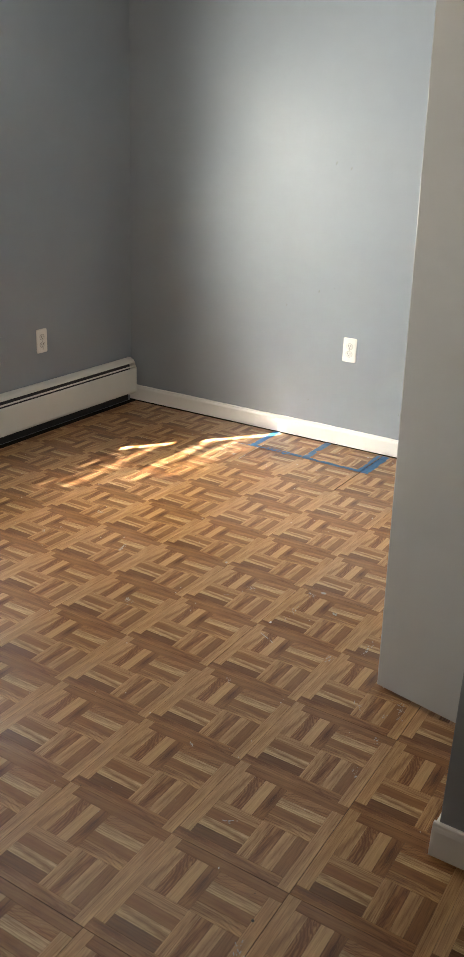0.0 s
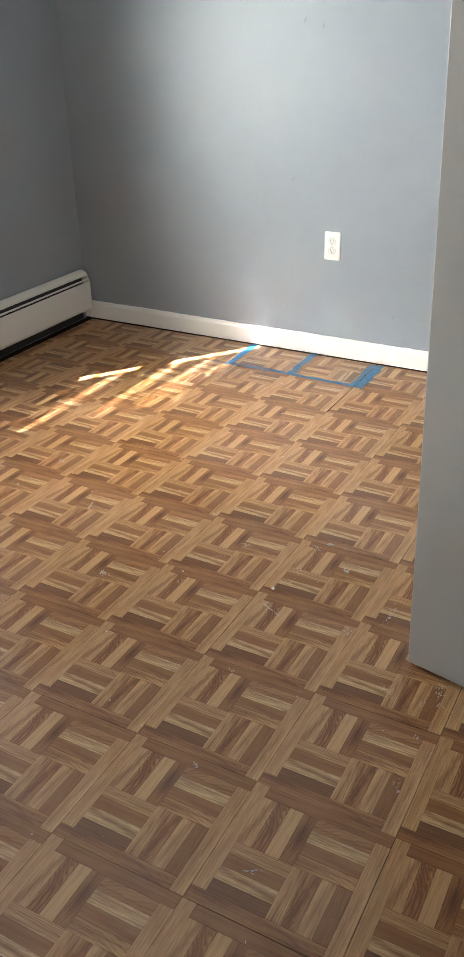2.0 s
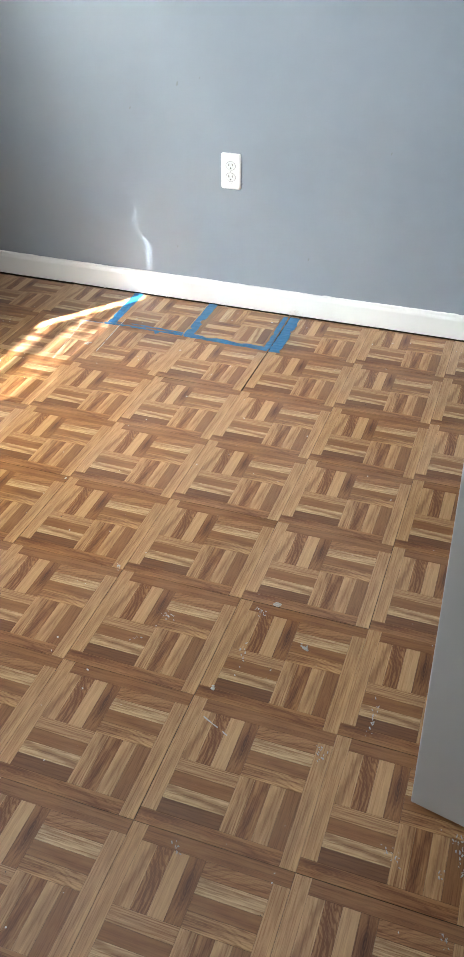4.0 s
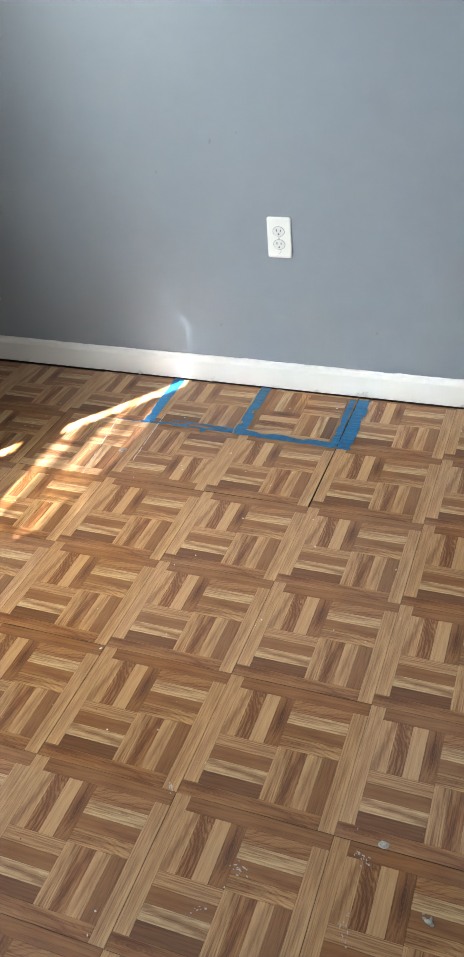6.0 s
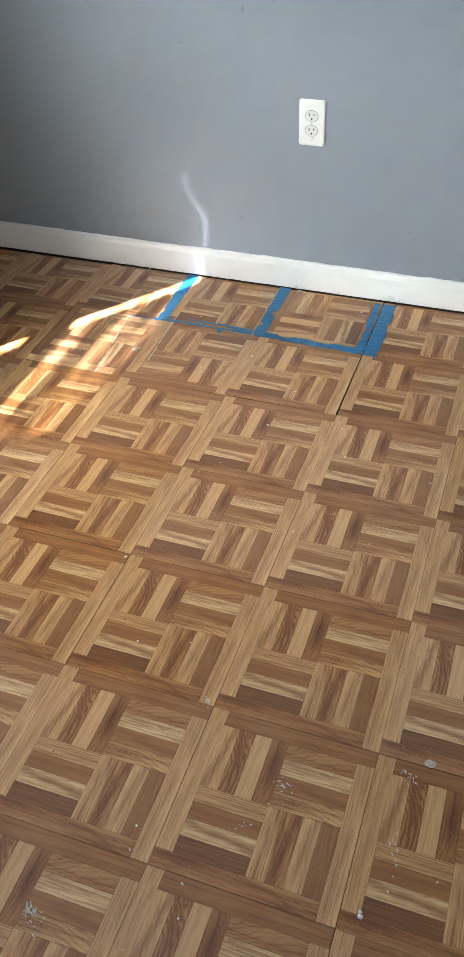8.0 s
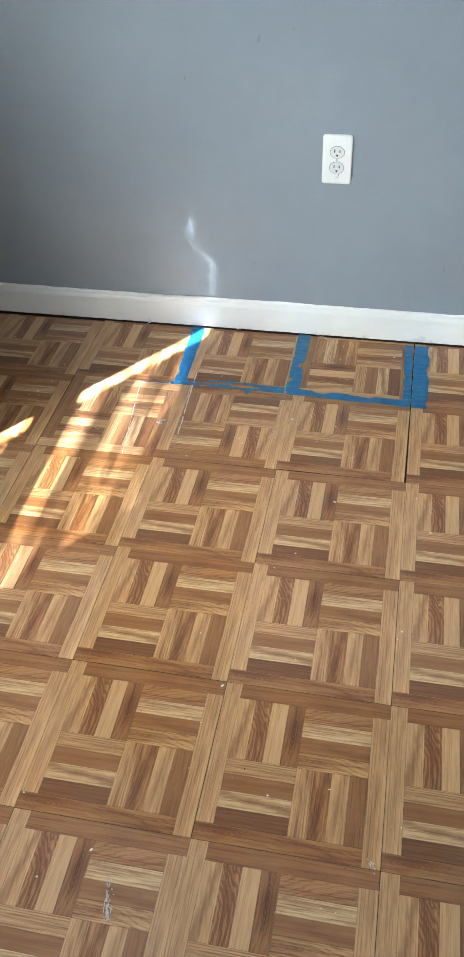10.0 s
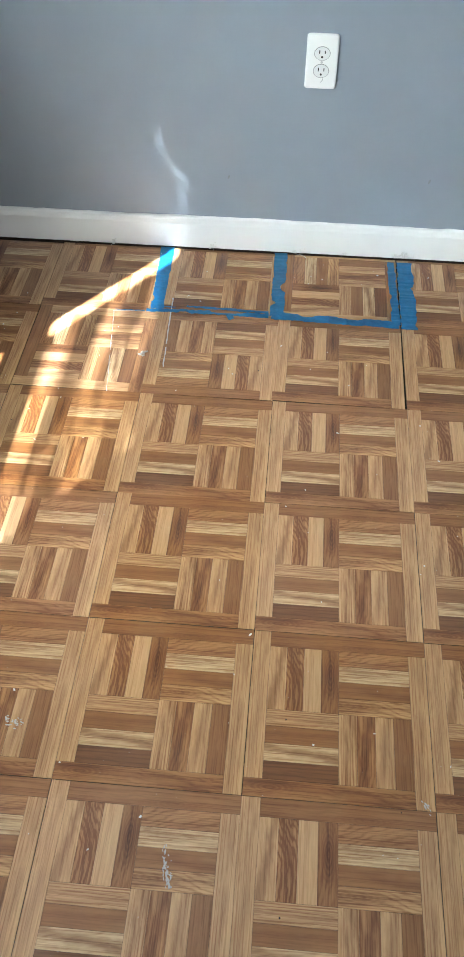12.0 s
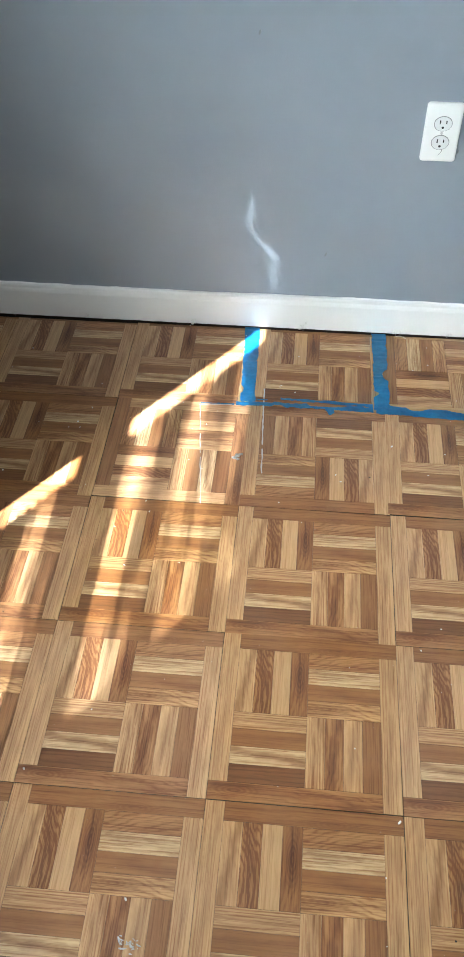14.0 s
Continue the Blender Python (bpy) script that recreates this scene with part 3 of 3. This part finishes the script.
scribe((0.028, 0.058), (0.039, -0.212), 0.0034, "white line scribed from the tape over a tile")
scribe((-0.116, -0.008), (-0.030, -0.002), 0.0016, "thin white line scribed along the seam")
scribe((0.953, -1.570), (1.013, -1.599), 0.0028, "faint white scrape across a tile")


# ---- crumbs, drips and smears ----
def blob(bm, x, y, z, r, flat, rng, stretch=1.0, turn=0.0):
    made = bmesh.ops.create_icosphere(bm, subdivisions=1, radius=1.0)
    rot = Matrix.Rotation(turn, 4, "Z")
    for v in made["verts"]:
        v.co *= 1 + rng.uniform(-0.35, 0.35)
        v.co = rot @ Vector((v.co.x * r * stretch, v.co.y * r, v.co.z * r * flat))
        v.co += Vector((x, y, z))


def splat(name, label, cat, spots, material, seed, flat=0.3):
    rng = random.Random(seed)
    bm = bmesh.new()
    for x, y, r in spots:
        blob(bm, x, y, 0.0004 + r * flat * 0.5, r, flat, rng, rng.uniform(1.0, 1.7), rng.uniform(0, 3.1))
    return tagged(finish(name, bm, material, smooth=True), label, cat)


splat("paint_drip", "dried whitish ring of adhesive on the tiles", "drip",
      [(1.002 + 0.0075 * math.cos(a) + 0.001 * math.sin(3 * a), -1.212 + 0.0055 * math.sin(a), 0.0022) for a in (i * 0.33 for i in range(19))] + [(1.002, -1.212, 0.006)], GLUE, 1, flat=0.14)
splat("paint_drip", "dried whitish adhesive drip on the tiles", "drip", [(1.098, -1.324, 0.005), (1.091, -1.320, 0.003), (1.105, -1.328, 0.003), (1.088, -1.313, 0.002), (1.101, -1.319, 0.003)], GLUE, 2, flat=0.2)
splat("paint_drip", "grey dried adhesive lump on the tiles", "drip", [(-0.016, -0.166, 0.006), (-0.010, -0.160, 0.004), (-0.021, -0.172, 0.004), (-0.013, -0.175, 0.003)], PUTTY, 3)
splat("paint_drip", "small white drip of paint on the tiles", "drip", [(0.946, -1.497, 0.005), (0.944, -1.490, 0.003)], CRUMB, 4, flat=0.2)


def smear(label, strokes, seed):
    """A scatter of thin dried streaks."""
    rng = random.Random(seed)
    bm = bmesh.new()
    for x0, y0, x1, y1, w, n in strokes:
        for _ in range(n):
            if rng.random() < 0.45:
                continue
            k = rng.random()
            x, y = x0 + (x1 - x0) * k + rng.gauss(0, w * 0.5), y0 + (y1 - y0) * k + rng.gauss(0, w * 0.5)
            blob(bm, x, y, 0.0004, rng.uniform(0.0006, 0.0016), 0.22, rng, rng.uniform(1.2, 3.5), math.atan2(y1 - y0, x1 - x0) + rng.gauss(0, 0.4))
    return tagged(finish("paint_smear", bm, CHALK, smooth=True), label, "smear", kind="stuff")


smear("whitish scraped smear of paint on a tile", [(0.193, -1.305, 0.208, -1.365, 0.006, 60), (0.197, -1.325, 0.200, -1.355, 0.004, 30)], 5)
smear("pale scuffed smear on a tile", [(-0.100, -1.125, -0.072, -1.132, 0.010, 45)], 6)
smear("pale scuffed smear on a tile", [(-0.118, -1.336, -0.105, -1.345, 0.008, 20), (-0.150, -1.400, -0.140, -1.405, 0.006, 16)], 7)
smear("cluster of dried clear glue bits beside the door", [(1.475, -1.668, 1.497, -1.745, 0.012, 60), (1.462, -1.745, 1.456, -1.757, 0.006, 10)], 8)
smear("cluster of dried glue bits on the tiles", [(1.360, -1.735, 1.395, -1.760, 0.012, 30)], 9)
smear("scattered whitish drips down a tile", [(1.276, -1.405, 1.284, -1.520, 0.008, 40), (1.190, -1.560, 1.215, -1.590, 0.012, 26)], 10)
smear("pale scuffs on the tiles near the hall", [(1.495, -2.595, 1.512, -2.635, 0.014, 34), (1.300, -2.337, 1.318, -2.332, 0.006, 16)], 11)

smear("cluster of dried glue bits on the tiles", [(0.760, -1.325, 0.790, -1.338, 0.010, 34)], 12)
smear("few pale crumbs stuck to a tile", [(0.716, -1.428, 0.745, -1.408, 0.005, 14)], 13)
smear("scattered whitish drips down a tile", [(0.960, -1.235, 0.985, -1.262, 0.012, 22), (0.968, -1.350, 0.985, -1.430, 0.010, 30)], 14)
smear("pale scuffed smear on a tile", [(0.462, -1.640, 0.486, -1.662, 0.014, 44)], 15)
smear("pale scuffs on the tiles near the door", [(1.476, -1.990, 1.490, -2.030, 0.012, 26), (1.470, -1.850, 1.482, -1.875, 0.008, 20), (1.000, -1.845, 1.014, -1.860, 0.008, 18)], 16)
smear("pale scuffed smear on a tile", [(1.072, -2.146, 1.086, -2.160, 0.006, 20), (0.590, -1.205, 0.602, -1.222, 0.006, 14)], 17)

# loose crumbs over the floor, thicker near the door side
rng = random.Random(31)
bm = bmesh.new()
for _ in range(230):
    x, y = rng.uniform(-0.9, 1.7), 0.26 - abs(rng.gauss(0, 1.5))
    if y < -3.2:
        continue
    blob(bm, x, y, 0.0006, rng.choice((0.0007, 0.0009, 0.0011, 0.0013, 0.0018)), 0.6, rng, rng.uniform(1, 2.2), rng.uniform(0, 3.1))
tagged(finish("plaster_crumbs", bm, CRUMB), "tiny loose white crumbs of plaster scattered over tiles", "debris", kind="stuff")
rng = random.Random(32)
bm = bmesh.new()
for _ in range(26):
    blob(bm, rng.uniform(-0.6, 1.6), rng.uniform(-2.7, 0.2), 0.0005, rng.uniform(0.0008, 0.0016), 0.5, rng, rng.uniform(1, 1.6), rng.uniform(0, 3.1))
blob(bm, 1.495, -2.541, 0.0006, 0.004, 0.3, rng)
tagged(finish("dark_grit", bm, DARK), "small dark specks of grit on the tiles", "debris", kind="stuff")


def crumb_tuft(x, seed, size):
    """Caulk and lint squeezed out below the baseboard."""
    rng = random.Random(seed)
    bm = bmesh.new()
    for _ in range(7):
        blob(bm, x + rng.gauss(0, 0.006 * size), Y_BACK - 0.0135 - rng.random() * 0.004, 0.015 + rng.gauss(0, 0.005) * size, rng.uniform(0.0012, 0.0028) * size, 1.0, rng,
             rng.uniform(0.8, 1.8), rng.uniform(0, 3))
    for _ in range(4):
        a = rng.uniform(0.4, 2.6)
        l = rng.uniform(0.006, 0.014) * size
        p = Vector((x + rng.gauss(0, 0.004), Y_BACK - 0.0150, 0.013))
        q = p + Vector((math.cos(a) * l, -rng.uniform(0.002, 0.006), -abs(math.sin(a)) * min(l, 0.010)))
        v = [bm.verts.new(c) for c in (p + Vector((0.0009, 0, 0)), p - Vector((0.0009, 0, 0)), p + Vector((0, -0.0012, 0.0004)), q)]
        for t in ((0, 1, 3), (1, 2, 3), (2, 0, 3), (0, 2, 1)):
            bm.faces.new([v[i] for i in t])
    return tagged(finish("caulk_tuft", bm, CRUMB), "ragged tuft of white caulk under the baseboard", "caulk", group="caulk tufts under the baseboard")


for n, (x, s) in enumerate(((-0.62, 0.7), (-0.435, 0.6), (-0.165, 1.0), (0.110, 1.1), (0.330, 0.9), (0.350, 0.7), (0.466, 0.9), (0.613, 1.2), (0.634, 1.0),
                            (0.652, 0.7), (0.79, 0.8), (0.93, 0.7))):
    crumb_tuft(x, 50 + n, s)
# a curl of paint film lying by the baseboard
bm = bmesh.new()
rows = []
for i in range(9):
    k = i / 8
    x, y = 0.338 + 0.026 * k, 0.281 - 0.010 * k * k
    rows.append((bm.verts.new((x, y, 0.0012 + 0.003 * math.sin(k * 3.0))), bm.verts.new((x, y - 0.0022, 0.0014 + 0.003 * math.sin(k * 3.0)))))
for i in range(8):
    bm.faces.new((rows[i][0], rows[i][1], rows[i + 1][1], rows[i + 1][0]))
bmesh.ops.solidify(bm, geom=bm.faces[:], thickness=0.0004)
tagged(finish("paint_curl", bm, CRUMB), "thin white curl of dried paint by the baseboard", "debris")

# dents and nail pops filled over on the long wall
for n, (x, z, r) in enumerate(((0.212, 1.395, 0.005), (0.292, 1.375, 0.005), (0.252, 0.807, 0.0025), (-0.012, 0.693, 0.003), (0.660, 0.225, 0.0035), (0.150, 0.211, 0.003), (0.169, 0.783, 0.0045), (0.405, 0.47, 0.0025), (0.92, 0.62, 0.003))):
    rng = random.Random(80 + n)
    bm = bmesh.new()
    made = bmesh.ops.create_icosphere(bm, subdivisions=2, radius=1.0)
    for v in made["verts"]:
        v.co *= 1 + rng.uniform(-0.15, 0.15)
        v.co = Vector((x + v.co.x * r, Y_BACK + v.co.y * 0.0005, z + v.co.z * r * 1.6 + v.co.x * r * 0.9))
    tagged(finish("wall_nick", bm, SCUFF, smooth=True), "small dark nick in the grey wall paint", "nick", group="nicks in the wall paint")

# ---- floor tiles: every tile carries the same printed basket-weave of twenty strips ----
U = T / 10
LT, TN, MD, BR, DK = (0.60, 0.360, 0.172), (0.515, 0.283, 0.118), (0.415, 0.198, 0.073), (0.318, 0.139, 0.045), (0.203, 0.081, 0.026)
PALE = (0.69, 0.48, 0.262)
# x0, y0, x1, y1 in tenths from the top left corner; tone, arch of the grain, contrast
STRIPS = [
    (0, 0, 1, 9, LT, 0, 0.75), (1, 0, 10, 1, BR, 0.12, 0.7), (9, 1, 10, 10, LT, 0, 0.8), (0, 9, 9, 10, MD, 0.5, 0.9),
    (1, 1, 2, 5, LT, 0.3, 0.6), (2, 1, 3, 5, MD, 3.5, 1.15), (3, 1, 4, 5, LT, 0, 0.55), (4, 1, 5, 5, BR, 1.2, 0.85),
    (5, 1, 9, 2, MD, 1.6, 0.8), (5, 2, 9, 3, PALE, 0.5, 1.1), (5, 3, 9, 4, BR, 0.3, 0.5), (5, 4, 9, 5, (0.57, 0.325, 0.138), 1.8, 0.9),
    (1, 5, 5, 6, LT, 0, 1.0), (1, 6, 5, 7, BR, 0.3, 0.5), (1, 7, 5, 8, PALE, 0.9, 0.75), (1, 8, 5, 9, DK, 0.4, 0.6),
    (5, 5, 6, 9, LT, 0.2, 1.0), (6, 5, 7, 9, MD, 1.6, 0.85), (7, 5, 8, 9, LT, 0, 0.75), (8, 5, 9, 9, (0.30, 0.133, 0.046), 0.0, 0.7),
]
# lean of the growth rings across a strip
SLOPES = {5: 0.34, 8: -0.30, 4: 0.20, 14: -0.14, 3: 0.05, 11: 0.03, 18: 0.06, 16: 0.04}
# flame: place along the strip, slope, strength; knot: place along, across, strength
FLAMES = {4: (0.0, 0.16, 0.75), 14: (0.02, -0.13, 0.85), 17: (0.0, 0.10, 0.8), 9: (0.03, -0.09, 0.3), 5: (0.02, -0.05, 0.35), 0: (0.0, 0.03, 0.2),
          18: (0.01, 0.12, 0.4), 16: (-0.03, 0.07, 0.45), 12: (0.0, 0.05, 0.2), 10: (0.02, -0.08, 0.3), 13: (-0.02, 0.07, 0.35), 2: (0.05, 0.03, 0.3), 3: (0.02, -0.06, 0.5), 11: (0.01, 0.10, 0.4)}
KNOTS = {7: (0.012, 0.001, 1.3), 11: (-0.030, 0.002, 0.65), 3: (-0.095, 0.002, 0.9), 1: (0.03, -0.008, 0.5)}
TILE_MESHES = {}


def tile_mesh(cut, turn):
    """One tile about its centre, turned by quarter turns and cut to a rectangle (x0, x1, y0, y1)."""
    key = (tuple(round(c, 4) for c in cut), turn)
    if key in TILE_MESHES:
        return TILE_MESHES[key]
    bm = bmesh.new()
    tone = bm.loops.layers.float_color.new("tone")
    strip = bm.loops.layers.float_vector.new("strip")
    grain = bm.loops.layers.float_vector.new("grain")
    flame = bm.loops.layers.float_vector.new("streak")
    knot = bm.loops.layers.float_vector.new("knot")
    edge, groove, deep = 0.00035, 0.00014, 0.0005
    base_faces = []

    def quad(pts):
        return bm.faces.new([bm.verts.new(p) for p in pts])

    def clip(x0, x1, y0, y1):
        x0, x1, y0, y1 = max(x0, cut[0]), min(x1, cut[1]), max(y0, cut[2]), min(y1, cut[3])
        return (x0, x1, y0, y1) if x1 - x0 > 0.001 and y1 - y0 > 0.001 else None

    body = clip(-T / 2 + edge, T / 2 - edge, -T / 2 + edge, T / 2 - edge)
    x0, x1, y0, y1 = body
    lo, hi = -0.0030, -deep
    base_faces.append(quad([(x0, y0, hi), (x1, y0, hi), (x1, y1, hi), (x0, y1, hi)]))
    for a, b in (((x0, y0), (x1, y0)), ((x1, y0), (x1, y1)), ((x1, y1), (x0, y1)), ((x0, y1), (x0, y0))):
        base_faces.append(quad([(*a, lo), (*b, lo), (*b, hi), (*a, hi)]))
    for n, (sx0, sy0, sx1, sy1, colour, arch, contrast) in enumerate(STRIPS):
        ax0, ax1, ay0, ay1 = sx0 * U - T / 2, sx1 * U - T / 2, T / 2 - sy1 * U, T / 2 - sy0 * U
        for _ in range(turn % 4):              # a quarter turn to the left
            ax0, ax1, ay0, ay1 = -ay1, -ay0, ax0, ax1
        got = clip(ax0 + (groove if abs(ax0 + T / 2) > 0.001 else edge), ax1 - (groove if abs(ax1 - T / 2) > 0.001 else edge),
                   ay0 + (groove if abs(ay0 + T / 2) > 0.001 else edge), ay1 - (groove if abs(ay1 - T / 2) > 0.001 else edge))
        if not got:
            continue
        x0, x1, y0, y1 = got
        c = 0.0003
        faces = [quad([(x0 + c, y0 + c, 0), (x1 - c, y0 + c, 0), (x1 - c, y1 - c, 0), (x0 + c, y1 - c, 0)])]
        outer = [(x0, y0, hi), (x1, y0, hi), (x1, y1, hi), (x0, y1, hi)]
        inner = [(x0 + c, y0 + c, 0), (x1 - c, y0 + c, 0), (x1 - c, y1 - c, 0), (x0 + c, y1 - c, 0)]
        for i in range(4):
            j = (i + 1) % 4
            faces.append(quad([outer[i], outer[j], inner[j], inner[i]]))
        along_x = (ax1 - ax0) > (ay1 - ay0)
        mx, my = (ax0 + ax1) / 2, (ay0 + ay1) / 2
        swing = 0.35 * math.sin(n * 2.4)
        for f in faces:
            for l in f.loops:
                x, y = l.vert.co.x - mx, l.vert.co.y - my
                l[tone] = (*colour, 1.0)
                l[strip] = ((x if along_x else y) + swing * 0.08, y if along_x else x, SLOPES.get(n, 0.0))
                l[grain] = (n * 3.71 + 0.5, arch, contrast)
                fl, kn = FLAMES.get(n, (0, 0, 0)), KNOTS.get(n, (0, 0, 0))
                l[flame] = (fl[0] + swing * 0.08, fl[1], fl[2])
                l[knot] = (kn[0] + swing * 0.08, kn[1], kn[2])
    for f in base_faces:
        f.material_index = 1
    bm.normal_update()
    me = bpy.data.meshes.new("tile")
    bm.to_mesh(me)
    bm.free()
    me.materials.append(PRINT)
    me.materials.append(CORE)
    TILE_MESHES[key] = me
    return me


TURNED = {(1, 0): 1, (-1, 1): 1, (0, 1): 2, (-3, 2): 2, (5, 3): 0}
SHIFT = {(1, 1): (-0.0027, 0.0012, -0.5), (1, 0): (-0.0022, 0.0, -0.2), (0, 1): (-0.0008, 0.0, 0.15), (-1, 1): (0.001, 0.001, -0.3)}
tile_rng = random.Random(11)
for col in range(-4, 11):
    for row in range(0, 18):
        cx, cy = (col + 0.5) * T, (0.5 - row) * T
        if cx - T / 2 > X_RIGHT and cy > SY + 0.12:
            continue
        x_end = X_RIGHT - 0.002 if cy - T / 2 > SY + 0.12 else X_HALL - 0.002
        y_top = 0.2835 if col > -2 else 0.280
        cut = [max(-T / 2, X_LEFT + 0.048 - cx), min(T / 2, x_end - cx), max(-T / 2, Y_NEAR + 0.002 - cy), min(T / 2, y_top - cy)]
        if cut[1] - cut[0] < 0.004 or cut[3] - cut[2] < 0.004:
            continue
        dx, dy, turn_deg = tile_rng.gauss(0, 0.0002), tile_rng.gauss(0, 0.0002), tile_rng.gauss(0, 0.04)
        if (col, row) in SHIFT:
            dx, dy, turn_deg = SHIFT[(col, row)]
        if cut != [-T / 2, T / 2, -T / 2, T / 2]:
            dx = dy = turn_deg = 0.0
            if (col, row) == (1, 0):
                dx = -0.0022
        ob = new("tile", tile_mesh(cut, TURNED.get((col, row), 0)))
        ob.parent = floor
        ob.matrix_local = pose(cx + dx, cy + dy, tile_rng.uniform(-0.0003, 0.0), 0, 0, turn_deg)
